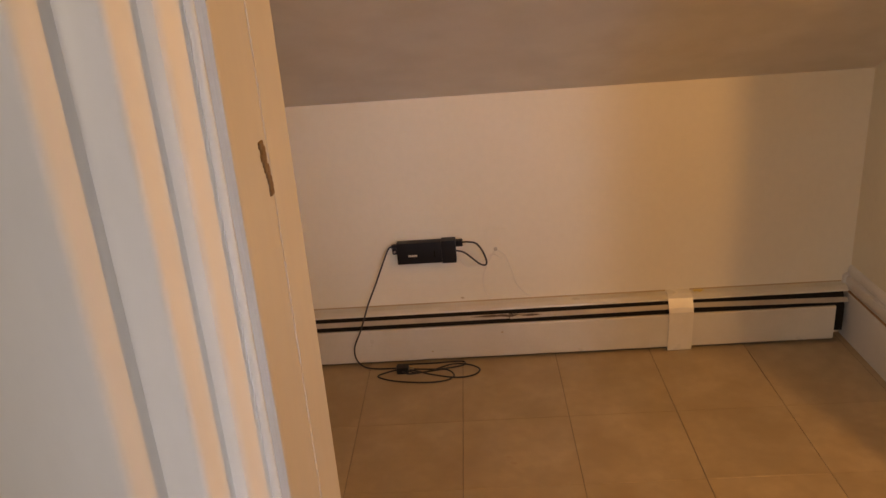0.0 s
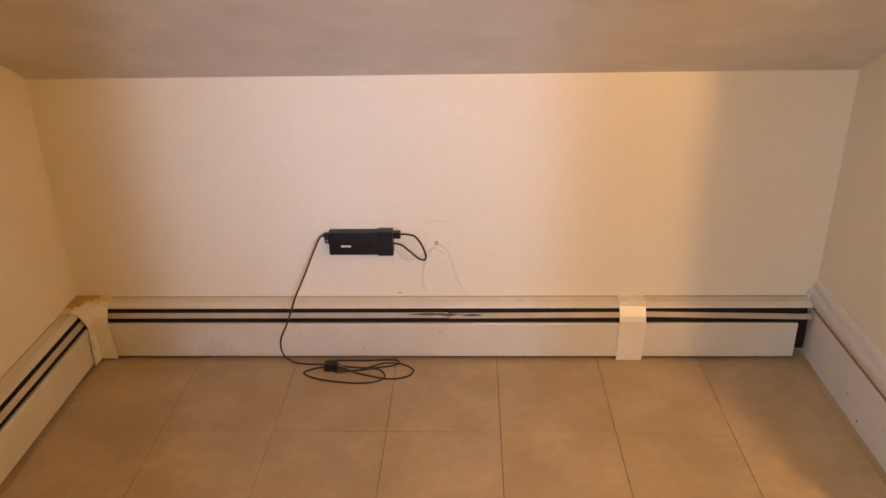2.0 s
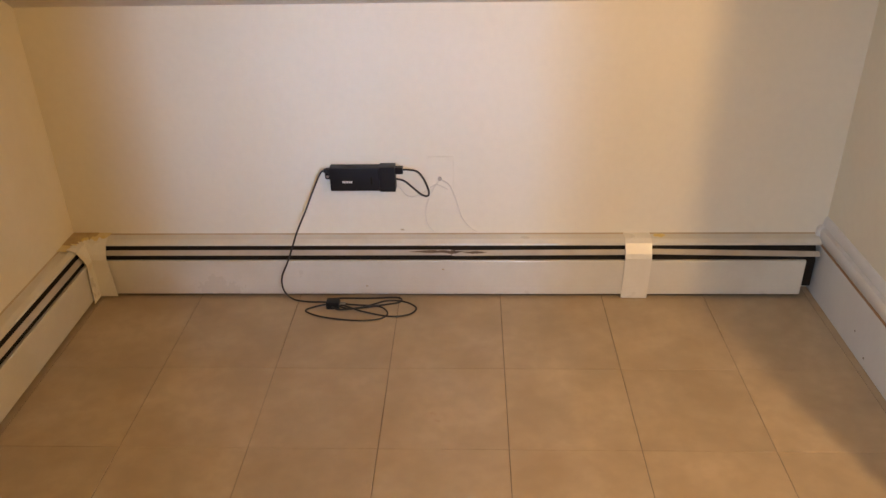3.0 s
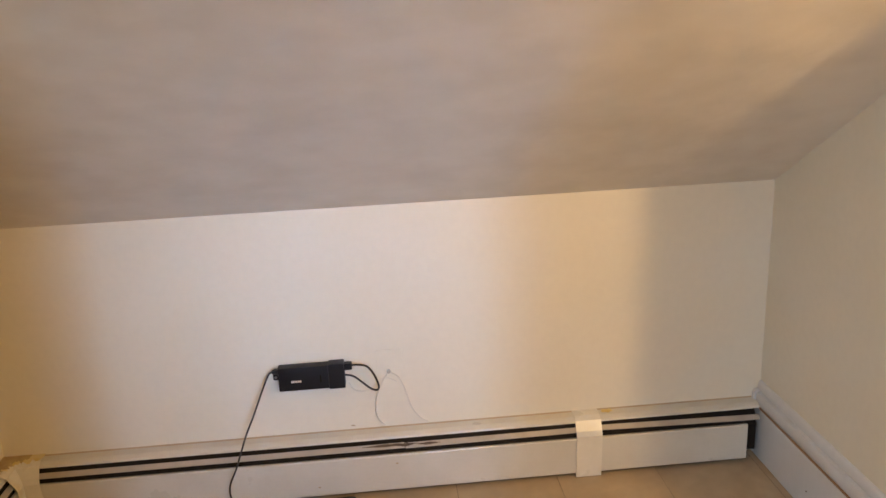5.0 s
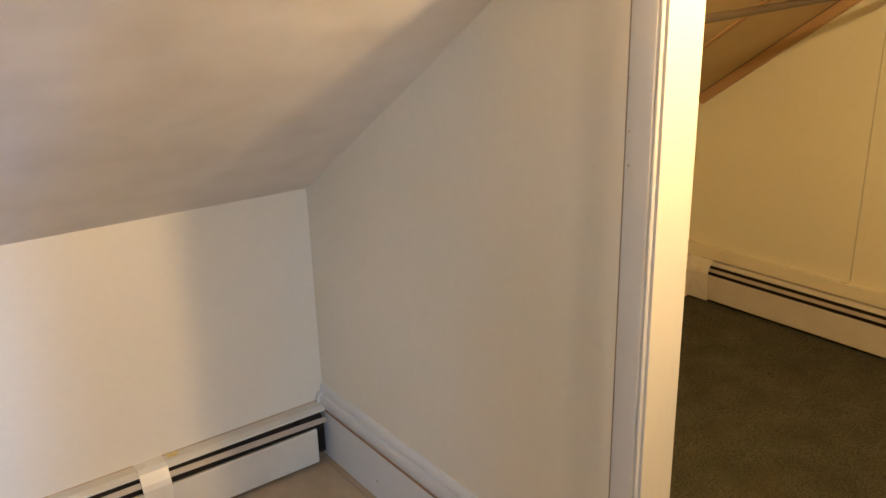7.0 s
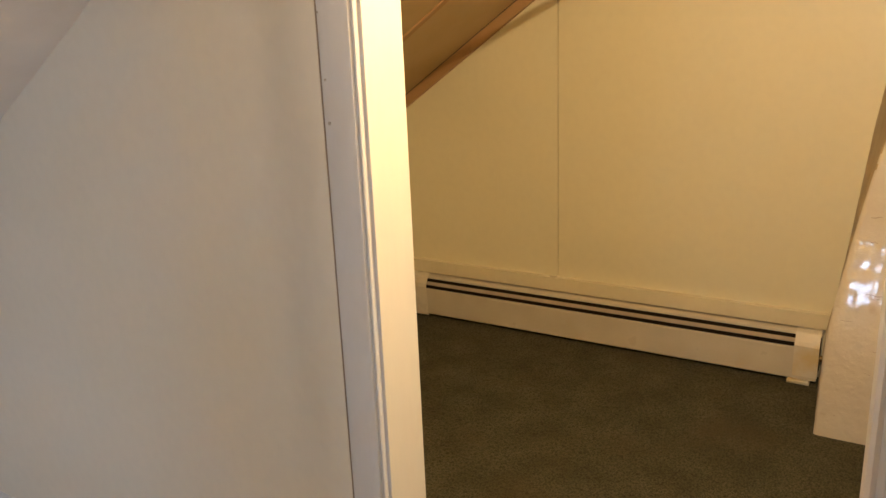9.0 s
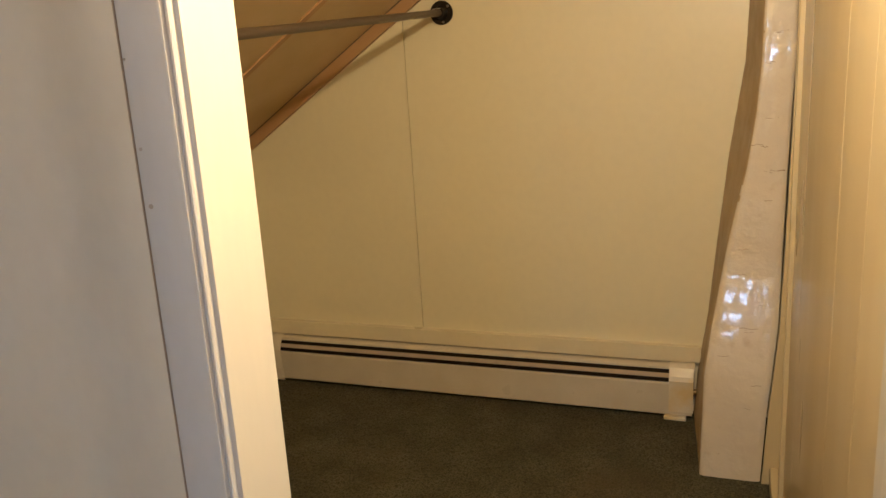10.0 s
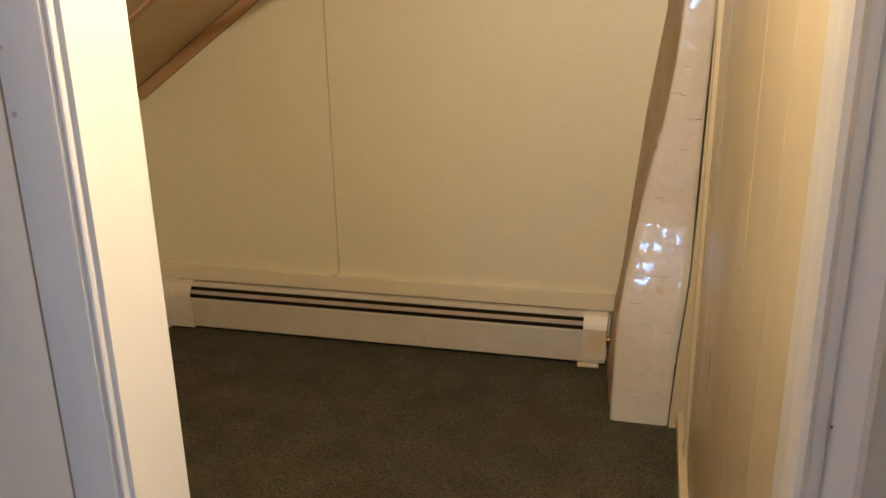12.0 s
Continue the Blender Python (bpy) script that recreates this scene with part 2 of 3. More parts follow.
def window(name, y0, y1, z0, z1):
    w = tagged(holder(name, XL, (y0 + y1) / 2, z0), "white painted window letting daylight in", "window", kind="structure")
    inv = Matrix.Translation(-w.location)
    for nm, lo, hi in (("window_frame", (XL - 0.21, y0, z0), (XL - 0.17, y0 + 0.03, z1)), ("window_frame", (XL - 0.21, y1 - 0.03, z0), (XL - 0.17, y1, z1)),
                       ("window_frame", (XL - 0.21, y0 + 0.03, z1 - 0.03), (XL - 0.17, y1 - 0.03, z1)), ("window_sill", (XL - 0.21, y0, z0 - 0.03), (XL + 0.02, y1, z0))):
        bm = box(lo, hi, 0.003)
        bm.transform(inv)
        part(nm, bm, trim_paint, w)
    bm = box((XL - 0.19, y0 + 0.03, z0), (XL - 0.185, y1 - 0.03, z1 - 0.03))
    bm.transform(inv)
    part("pane", bm, glass, w).visible_shadow = False


window("window_1", wy0, wy1, wz0, wz1)

# Partition between the room and the closet, with the closet's opening.
bm = bmesh.new()
for lo, hi in (((XR, YJ + 0.018, -0.05), (XC, CK, TOP)), ((XR, YH - 0.02, -0.05), (XC, YR - 0.018, TOP)), ((XR, YR - 0.018, CHEAD), (XC, YJ + 0.018, TOP))):
    add_box(bm, lo, hi)
structure("wall_partition", bm, wall_paint, "cream painted plaster partition with a closet opening", "wall")

# Entry wall with its doorway.
bm = bmesh.new()
for lo, hi in (((XL - 0.25, YH, -0.05), (EL - 0.018, YE, TOP)), ((ER + 0.018, YH - 0.02, -0.05), (XR, -1.922, TOP)), ((EL - 0.018, YH, HEAD), (ER + 0.018, YE, TOP))):
    add_box(bm, lo, hi)
structure("wall_entry", bm, hall_paint, "white painted plaster wall with a doorway", "wall")

# Sloped ceiling of the room: plaster with an uneven, hand-trowelled face, then a flat strip at the top.
bm = bmesh.new()
nx, ny = 110, 110
grid = [[None] * (ny + 1) for _ in range(nx + 1)]
for i in range(nx + 1):
    for j in range(ny + 1):
        x = XL - 0.05 + (XR + 0.03 - XL + 0.05) * i / nx
        y = 0.06 + (y_top - 0.06) * j / ny
        dz = 0.006 * noise.noise((x * 3.1, y * 3.1, 0)) + 0.0040 * abs(noise.noise((x * 7, y * 8, 4))) + 0.0016 * noise.noise((x * 17, y * 19, 9)) if y < -0.02 else 0
        grid[i][j] = bm.verts.new((x, y, KNEE - SLOPE * y + dz))
for i in range(nx):
    for j in range(ny):
        bm.faces.new((grid[i][j], grid[i + 1][j], grid[i + 1][j + 1], grid[i][j + 1]))
ext = bmesh.ops.extrude_face_region(bm, geom=list(bm.faces))["geom"]
for v in [g for g in ext if isinstance(g, bmesh.types.BMVert)]:
    v.co.z += 0.10
smooth(structure("ceiling_slope", bm, slope_paint, "hand-trowelled cream plaster sloping ceiling", "ceiling"), 30)
structure("ceiling_flat", box((XL - 0.25, BACK - 0.1, TOP), (XG + 0.1, y_top + 0.3, TOP + 0.08)), hall_paint, "plain tan painted flat ceiling", "ceiling")

# Closet shell.
structure("wall_closet_knee", box((XC, CK, -0.05), (XG + 0.1, CK + 0.1, 1.1)), closet_paint, "yellow-cream painted closet knee wall", "wall")
gable = structure("wall_gable", box((XG + 0.012, YP - 0.12, -0.05), (XG + 0.11, CK + 0.1, TOP)), closet_paint, "yellow-cream painted closet end wall of flat panels", "wall")
for y0, y1 in ((-0.6235, CK), (-1.84, -0.6262)):
    part("panel", box((XG, y0, 0.02), (XG + 0.012, y1, TOP), 0.0012), closet_paint, gable)
bm = bmesh.new()
yt = -(TOP - CZ) / CS
add_loft(bm, [[(x, CK + 0.05, CZ - CS * (CK + 0.05)), (x, yt, TOP), (x, yt, TOP + 0.08), (x, CK + 0.05, CZ - CS * (CK + 0.05) + 0.08)] for x in (XC, XG + 0.05)])
structure("ceiling_closet_slope", bm, closet_slope, "tan fibreboard sloping closet ceiling", "ceiling")
boards = structure("wall_boards", box((XC, YP - 0.12, -0.05), (XG + 0.012, YP - 0.014, TOP)), closet_paint, "glossy cream boarded closet side wall", "wall")

# Hall behind the entry.
bm = bmesh.new()
hy0, hy1, hz0, hz1 = -3.88, -3.22, 1.0, 1.9
for lo, hi in (((XL - 0.25, hy1, -0.05), (XL, YH, TOP)), ((XL - 0.25, BACK, -0.05), (XL, hy0, TOP)), ((XL - 0.25, hy0, -0.05), (XL, hy1, hz0)), ((XL - 0.25, hy0, hz1), (XL, hy1, TOP))):
    add_box(bm, lo, hi)
structure("wall_hall_left", bm, hall_paint, "tan painted hall wall with a window", "wall")
window("window_2", hy0, hy1, hz0, hz1)
bm = bmesh.new()
for x0, x1 in ((XL - 0.25, -1.83), (-1.37, -0.56), (-0.12, XR + 0.1)):
    add_box(bm, (x0, BACK - 0.1, -0.05), (x1, BACK, TOP))
# Made-up openings that let the two added beams through.
for x0, x1 in ((-1.83, -1.37), (-0.56, -0.12)):
    for lo, hi in (((x0, BACK - 0.1, -0.05), (x1, BACK, 1.30)), ((x0, BACK - 0.1, 1.94), (x1, BACK, TOP))):
        add_box(bm, lo, hi)
structure("wall_hall_back", bm, hall_paint, "unseen tan hall end wall with openings for two added beams", "wall")
structure("wall_hall_right", box((XR, BACK, -0.05), (XC, YH - 0.02, TOP)), hall_paint, "tan painted hall wall", "wall")
structure("floor_hall", box((XL - 0.25, BACK, -0.06), (XR, -2.18, -0.003)), carpet_mat, "dark hall floor", "floor")

floor = structure("floor", box((XL, -2.18, -0.06), (XR + 0.03, 0.02, -0.002)), grout_mat, "beige square vinyl tile floor with dark joints", "floor")

# Carpet with a short, uneven pile.
def carpet_relief(n):
    """One sheet of short, uneven pile: tufts a few millimetres wide over soft hollows."""
    x0, x1, y0, y1 = XR + 0.03, XG + 0.012, YP - 0.014, CK
    u = np.linspace(0, 1, n)
    X, Y = np.meshgrid(x0 + (x1 - x0) * u, y0 + (y1 - y0) * u, indexing="ij")
    rng = np.random.RandomState(7)
    Z = rng.rand(n, n)
    Z = (Z + np.roll(Z, 1, 0) + np.roll(Z, 1, 1) + 0.5 * np.roll(Z, -1, 0)) / 3.5
    soft = np.sin(X * 9 + 2 * np.sin(Y * 7)) * np.sin(Y * 11 + 1.5 * np.sin(X * 5))
    Z = -0.0035 + 0.0075 * (Z - 0.35) + 0.0012 * soft
    me = bpy.data.meshes.new("carpet")
    idx = np.arange(n * n).reshape(n, n)
    quads = np.stack([idx[:-1, :-1], idx[1:, :-1], idx[1:, 1:], idx[:-1, 1:]], -1).reshape(-1, 4)
    me.from_pydata(np.stack([X, Y, Z], -1).reshape(-1, 3).tolist(), [], quads.tolist())
    me.materials.append(carpet_mat)
    return me


carpet = tagged(new("floor_closet_carpet", carpet_relief(430)), "dark olive-brown short-pile closet carpet", "carpet", kind="structure")
structure("floor_closet_base", box((XR + 0.03, YP - 0.014, -0.06), (XG + 0.012, CK, -0.012)), grout_mat, "floor boards under the closet carpet", "floor")

# ---- trim of the openings ----


def casing_profile(w, t):
    """Moulded door casing: across from the opening, and out of the wall."""
    rows = ((0.000, 0.00), (0.000, 0.07), (0.010, 0.09), (0.028, 0.09), (0.036, 0.06), (0.050, 0.12), (0.072, 0.30), (0.082, 0.36), (0.095, 0.38), (0.120, 0.36),
            (0.150, 0.35), (0.160, 0.38), (0.180, 0.52), (0.196, 0.64), (0.208, 0.68), (0.226, 0.69), (0.372, 0.66), (0.382, 0.69), (0.408, 0.84), (0.430, 0.94), (0.446, 0.98),
            (0.470, 1.00), (0.950, 0.97), (0.985, 0.93), (1.0, 0.86))
    return [(a * w, h * t) for a, h in rows] + [(w, 0)]


door_1 = tagged(holder("doorway_entry", EL, YE, 0), "white painted doorway frame with moulded casing and worn latch plate", "door frame", kind="structure")
inv = Matrix.Translation((-EL, -YE, 0))


def fixed(name, bm, mat, parent, label=""):
    """A part given in world places, under a thing that only stands somewhere."""
    at = parent.location.copy()
    if parent.parent is not None:
        at += parent.parent.location
    bm.transform(Matrix.Translation(-at))
    return part(name, bm, mat, parent, label)


bm = sweep(casing_profile(0.150, 0.062), "z", 0, HEAD + 0.1, lambda u, v, s: (EL - 0.006 - u, YH - v, s))
smooth(fixed("casing", bm, casing_paint, door_1), 50)
bm = sweep(casing_profile(0.150, 0.062), "z", 0, HEAD + 0.1, lambda u, v, s: (ER + 0.006 + u, YH - 0.02 - v, s))
smooth(fixed("casing", bm, casing_paint, door_1), 50)
fixed("jamb", box((EL - 0.018, YH - 0.002, 0), (EL, YE + 0.002, HEAD), 0.003, 2), jamb_paint_dimmed, door_1)
fixed("jamb", box((ER, YH - 0.022, 0), (ER + 0.018, -1.920, HEAD), 0.003, 2), jamb_paint_dimmed, door_1)
fixed("head_jamb", box((EL, YH - 0.002, HEAD - 0.018), (ER, YE + 0.002, HEAD), 0.002), jamb_paint_dimmed, door_1)
fixed("stop", box((EL - 0.001, YH + 0.072, 0), (EL + 0.0008, YE + 0.003, HEAD - 0.018), 0.0004), jamb_paint_dimmed, door_1)
bm = bmesh.new()
rnd = random.Random(9)
for k in range(9):
    z = 1.159 + 0.0042 * k
    y = YH + 0.0665 - 0.0012 * k + rnd.uniform(-0.001, 0.001)
    add_box(bm, (EL - 0.0015, y - rnd.uniform(0.003, 0.006), z), (EL + 0.0016, y + rnd.uniform(0.003, 0.005), z + 0.0046), 0.0005)
fixed("latch_notch", bm, dark_wood, door_1, "worn bare brown latch notch")

# Closet opening: flat casing with a bead on the room side, plain jambs.
door_2 = tagged(holder("doorway_closet", XR, YJ, 0), "white painted closet opening with flat beaded casing", "door frame", kind="structure")
flat = [(0, 0), (0, 0.027), (0.001, 0.0295), (0.003, 0.031), (0.0055, 0.031), (0.0065, 0.0285), (0.0080, 0.0285), (0.0092, 0.033), (0.012, 0.034), (0.057, 0.034), (0.0585, 0.033), (0.0595, 0.030), (0.0595, 0)]
smooth(fixed("casing", sweep(flat, "z", 0, CHEAD + 0.06, lambda u, v, s: (XR - v, YJ + 0.006 + u, s)), trim_paint, door_2), 35)
moulded = [(0, 0), (0, 0.012), (0.004, 0.024), (0.009, 0.027), (0.014, 0.022), (0.017, 0.016), (0.024, 0.017), (0.029, 0.024), (0.034, 0.026), (0.044, 0.029), (0.050, 0.027), (0.052, 0.018), (0.052, 0)]
smooth(fixed("casing", sweep(moulded, "z", 0, CHEAD + 0.06, lambda u, v, s: (XR - v, YR + 0.004 - u, s)), trim_paint, door_2), 35)
fixed("caulk_gap", box((XR - 0.0330, YJ + 0.0655, 0.0), (XR - 0.02, YJ + 0.0675, CHEAD)), hair_mat, door_2, "dark dirty gap beside the casing")
feather = [(0.0672, 0), (0.0672, 0.0334)] + [(0.0672 + 0.15 * k / 14, 0.0002 + 0.0332 * (0.5 + 0.5 * math.cos(math.pi * k / 14))) for k in range(1, 15)] + [(0.2172, 0)]
smooth(fixed("plaster_feather", sweep(feather, "z", 0, CHEAD + 0.06, lambda u, v, t: (XR - v, YJ + u, t)), wall_paint, door_2, "plaster feathered out to the casing"), 50)
for y, z, h in ((-1.199, 1.179, 0.005), (-1.201, 1.124, 0.007), (-1.195, 1.262, 0.004)):
    fixed("scuff", cylinder((XR - 0.0338, y, z), (XR - 0.0346, y, z), h * 0.35, 12), louver_metal, door_2)
fixed("head_casing", box((XR - 0.027, YR - 0.05, CHEAD - 0.002), (XR, YJ + 0.056, CHEAD + 0.058), 0.003), trim_paint, door_2)
fixed("jamb", box((XR - 0.026, YJ, 0), (XC + 0.003, YJ + 0.018, CHEAD), 0.002, 2), jamb_paint_dimmed, door_2)
fixed("jamb", box((XR - 0.022, YR - 0.018, 0), (XC + 0.003, YR, CHEAD), 0.002, 2), jamb_paint_dimmed, door_2)
fixed("head_jamb", box((XR - 0.022, YR, CHEAD - 0.018), (XC + 0.003, YJ, CHEAD), 0.002), jamb_paint_dimmed, door_2)
for y, z, r in ((-1.869, 0.902, 0.0013), (-1.858, 1.182, 0.0012)):
    fixed("nail_hole", cylinder((XR - 0.0204, y, z), (XR - 0.010, y, z), r, 10), mark_and_gap_shade_mat, door_2)

# Tall baseboard of the partition, with a bare gap under its cap.
bb = tagged(holder("baseboard", XR, -0.6, 0), "tall white painted baseboard with a bare wood line under its cap", "baseboard", kind="structure")
fixed("board", box((XR - 0.018, YJ + 0.10, 0), (XR, -0.004, 0.160), 0.002), trim_paint, bb)
fixed("bare_edge", box((XR - 0.0184, YJ + 0.10, 0.160), (XR, -0.004, 0.1685), 0.0008), bare_wood, bb, "bare brown wood gap")
cap = [(0, 0.1685), (0.0170, 0.1685), (0.0188, 0.1705), (0.0188, 0.202), (0.0172, 0.206), (0.0105, 0.2075), (0.0070, 0.2090), (0.0070, 0.2110), (0.0100, 0.2125), (0.0105, 0.217), (0.0085, 0.230), (0.0055, 0.237), (0.001, 0.240), (0, 0.240)]
smooth(fixed("cap", sweep(cap, "y", YJ + 0.10, -0.004, lambda u, v, s: (XR - u, s, v)), trim_paint, bb), 50)
fixed("end_return", sweep([(0, 0.167), (0.026, 0.167), (0.0275, 0.172), (0.026, 0.204), (0.019, 0.213), (0, 0.216)], "y", -0.016, -0.0035, lambda u, v, s: (XR - u, s, v)), trim_paint, bb, "chipped end of the cap moulding")
for y, z, h in ((-0.329, 0.062, 0.0028), (-0.401, 0.026, 0.0035), (-0.52, 0.09, 0.002)):
    fixed("nick", cylinder((XR - 0.0176, y, z), (XR - 0.0186, y, z), h, 8), mark_and_gap_shade_mat, bb, "small dark nick")

# ---- baseboard heaters ----
HOOD = [(0, 0.183), (0.030, 0.181), (0.044, 0.174), (0.046, 0.168), (0.043, 0.168), (0.029, 0.177), (0, 0.179)]
LOUVER = [(0.0485, 0.1545), (0.0600, 0.1450), (0.0605, 0.1425), (0.0580, 0.1425), (0.0465, 0.1520)]
FRONT = [(0.056, 0.126), (0.066, 0.128), (0.068, 0.124), (0.068, 0.015), (0.060, 0.009), (0.058, 0.011), (0.065, 0.018), (0.065, 0.122), (0.056, 0.123)]


def heater(name, place, a, b, label, front=None, group="baseboard heaters", blades=None):
    """A hot-water baseboard heater along a wall; place(out, up, along) gives the world point."""
    x, y, z = place(0, 0, (a + b) / 2)
    h = tagged(holder(name, x, y, 0), label, "baseboard heater", group)
    fixed("back_panel", sweep([(0, 0.012), (0.003, 0.012), (0.003, 0.179), (0, 0.179)], "", a, b, place), enamel, h)
    fixed("hood", sweep(HOOD, "", a, b, place), enamel, h)
    for s0, s1, d0, d1 in blades or ((a + 0.004, b - 0.004, 0, 0),):
        bm = bmesh.new()
        add_loft(bm, [[place(u, v + d, s) for u, v in LOUVER] for s, d in ((s0, d0), (s1, d1))])
        fixed("louver", bm, louver_metal, h, "dusty grey-brown damper blade")
    f = front or (a, b)
    fixed("dust_line", sweep([(0, 0.183), (0.004, 0.1832), (0.002, 0.1850), (0, 0.1865)], "", a, b, place), dust_mat, h, "brown dust along the wall")
    fixed("front_panel", sweep(FRONT, "", f[0], f[1], place), enamel, h)
    # Solid block fills the slots, its black standing for the inner shade.
    fixed("fin_element", sweep([(0.006, 0.035), (0.054, 0.035), (0.054, 0.120), (0.044, 0.148), (0.036, 0.162), (0.006, 0.172)], "", a + 0.004, b - 0.012, place), shade_seam_black, h, "near-black block standing for the fins and shade inside")
    return h


def on_knee(u, v, s):
    return (s, -u, v)


def on_left(u, v, s):
    return (XL + u, s, v)


def on_gable(u, v, s):
    return (XG - u, s, v)


def on_closet_knee(u, v, s):
    return (s, CK - u, v)


def clip(h, place, a, b, foot=0.0, skew=0.004, name="joint_cover"):
    """A sheet-metal cover that laps a heater's joint."""
    pr = [(0, 0.1865), (0.032, 0.1845), (0.048, 0.176), (0.066, 0.150), (0.0725, 0.136), (0.0715, foot), (0.0695, foot), (0.0700, 0.134), (0.062, 0.148), (0.045, 0.1745), (0.030, 0.182), (0, 0.184)]
    bm = bmesh.new()
    add_loft(bm, [[place(u, v, s + skew * (1 - v / 0.19)) for u, v in pr] for s in (a, b)])
    fixed(name, bm, enamel_white, h, "pale cover plate with yellowed top")


h1 = heater("baseboard_heater", on_knee, -2.150, XR - 0.020, "cream enamel baseboard heater with open end along knee wall", (-2.150, -0.042),
            blades=((-2.146, -1.075, 0, 0.001), (-1.073, -0.49, -0.001, 0.002), (-0.49, XR - 0.024, 0.0035, -0.0055)))
clip(h1, on_knee, -0.565, -0.488, 0.002, -0.004)
h2 = heater("baseboard_heater", on_left, -1.83, -0.070, "scratched cream enamel baseboard heater along the window wall")
h3 = heater("baseboard_heater", on_gable, -1.610, 0.062, "cream enamel baseboard heater under the closet batten", (-1.605, 0.062))
clip(h3, on_gable, -1.608, -1.529, 0.026, 0.0, "end_cover")
h4 = heater("baseboard_heater", on_closet_knee, XC + 0.01, XG - 0.070, "cream enamel baseboard heater along the closet knee wall")
fixed("support_foot", box((XG - 0.085, -1.586, 0.0), (XG - 0.03, -1.514, 0.012), 0.002), enamel_white, h3)
fixed("pipe_stub", cylinder((XG - 0.03, -1.66, 0.085), (XG - 0.03, -1.585, 0.085), 0.011), brass, h3)


def corner_cover(h, cx, cy, dx, dy, wx=0.115, wy=0.105):
    """The inside-corner cover where two heaters meet; dx, dy point into the room."""
    pr = [(0.0, 0.188), (0.03, 0.186), (0.050, 0.177), (0.068, 0.150), (0.074, 0.134), (0.074, 0.008), (0.070, 0.008)]
    bm = bmesh.new()
    rows = []
    for u, v in pr:
        flare = 0.012 * (1 - v / 0.19)
        rows.append([(cx + dx * (wx + flare), cy + dy * u, v), (cx + dx * u, cy + dy * u, v), (cx + dx * u, cy + dy * (wy + flare), v)])
    rows[0][1] = (cx, cy, 0.188)
    vs = [[bm.verts.new(p) for p in r] for r in rows]
    for a, b in zip(vs, vs[1:]):
        for i in range(2):
            bm.faces.new((a[i], a[i + 1], b[i + 1], b[i]))
    bmesh.ops.recalc_face_normals(bm, faces=bm.faces)
    ext = bmesh.ops.solidify(bm, geom=list(bm.faces), thickness=0.0015)
    fixed("corner_cover", bm, enamel_white, h, "pale corner cover with yellowed, rusty top")


corner_cover(h1, XL, 0, 1, -1)


def rust_patch(h, cx, cy, dx, dy, reach, seed, mat, label, lift):
    """A ragged stain that follows the sloping top of a corner cover."""
    rnd = random.Random(seed)
    pr = (0.0, 0.015, 0.03, 0.040, 0.049)
    bm = bmesh.new()
    for leg in (0, 1):
        n, ring = 10, []
        for i in range(n + 1):
            f = i / n
            rag = 1 - 0.35 * rnd.random() - 0.3 * f
            for u in pr:
                w = u * rag
                z = 0.188 - 0.067 * w if w < 0.03 else 0.186 - 0.45 * (w - 0.03)
                a = w + (reach - w) * f
                p = (cx + dx * a, cy + dy * w) if leg == 0 else (cx + dx * w, cy + dy * a)
                ring.append(bm.verts.new((p[0], p[1], z + lift)))
        k = len(pr)
        for i in range(n):
            for q in range(k - 1):
                bm.faces.new((ring[i * k + q], ring[i * k + q + 1], ring[(i + 1) * k + q + 1], ring[(i + 1) * k + q]))
    fixed("rust_patch", bm, mat, h, label)


rust = material("rust_stain", (0.36, 0.235, 0.10), 0.75, second=(0.46, 0.33, 0.15), scale=30, amount=0.9)
yellowed = material("yellowed_paint", (0.60, 0.43, 0.13), 0.5, second=(0.66, 0.55, 0.30), scale=25, amount=0.9)
rust_patch(h1, XL, 0, 1, -1, 0.118, 3, yellowed, "yellowed paint on the corner cover", 0.0010)
rust_patch(h1, XL, 0, 1, -1, 0.080, 5, rust, "brown rust on the corner cover", 0.0018)
corner_cover(h3, XG, CK, -1, -1, 0.10, 0.161)

# ---- closet trim ----
bt = structure("wall_batten", box((XG - 0.024, -1.628, 0.1880), (XG - 0.0005, CK - 0.005, 0.243), 0.0025, 2), closet_trim, "yellow-cream painted wooden batten above the heater", "trim")
slope_dir = Vector((0, -1, CS)).normalized()


def slope_strip(name, x0, x1, drop, y0, y1, mat, label):
    bm = bmesh.new()
    nrm = Vector((0, -CS, -1)).normalized()
    secs = []
    for y in (y0, y1):
        p = Vector((0, y, CZ - CS * y))
        secs.append([(x0, p.y, p.z), (x1, p.y, p.z), (x1, p.y + nrm.y * drop, p.z + nrm.z * drop), (x0, p.y + nrm.y * drop, p.z + nrm.z * drop)])
    add_loft(bm, secs)
    return structure(name, bm, mat, label, "trim")


slope_strip("trim_slope", XG - 0.020, XG - 0.0005, 0.042, CK, -1.80, slope_wood, "brown wooden strip where the slope meets the end wall")
# Thin dark strip, coloured as the shadow gap over the trim; nothing is open.
slope_strip("gap_slope", XG - 0.026, XG - 0.0205, 0.003, CK, -1.80, mark_and_gap_shade_mat, "dark strip drawn as the shadow gap above the slope strip")
slope_strip("trim_slope_joint", 1.485, 1.515, 0.006, CK, -1.84, slope_wood, "thin brown wooden strip over a ceiling joint")

# Boards of the side wall, their end strip and low baseboard.
x, k = XC + 0.002, 0
while x < 1.345:
    x1 = min(x + (0.215, 0.24, 0.30, 0.28, 0.3)[k % 5], 1.350)
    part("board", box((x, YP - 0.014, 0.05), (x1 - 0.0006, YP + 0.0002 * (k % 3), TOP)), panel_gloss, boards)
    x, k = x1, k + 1
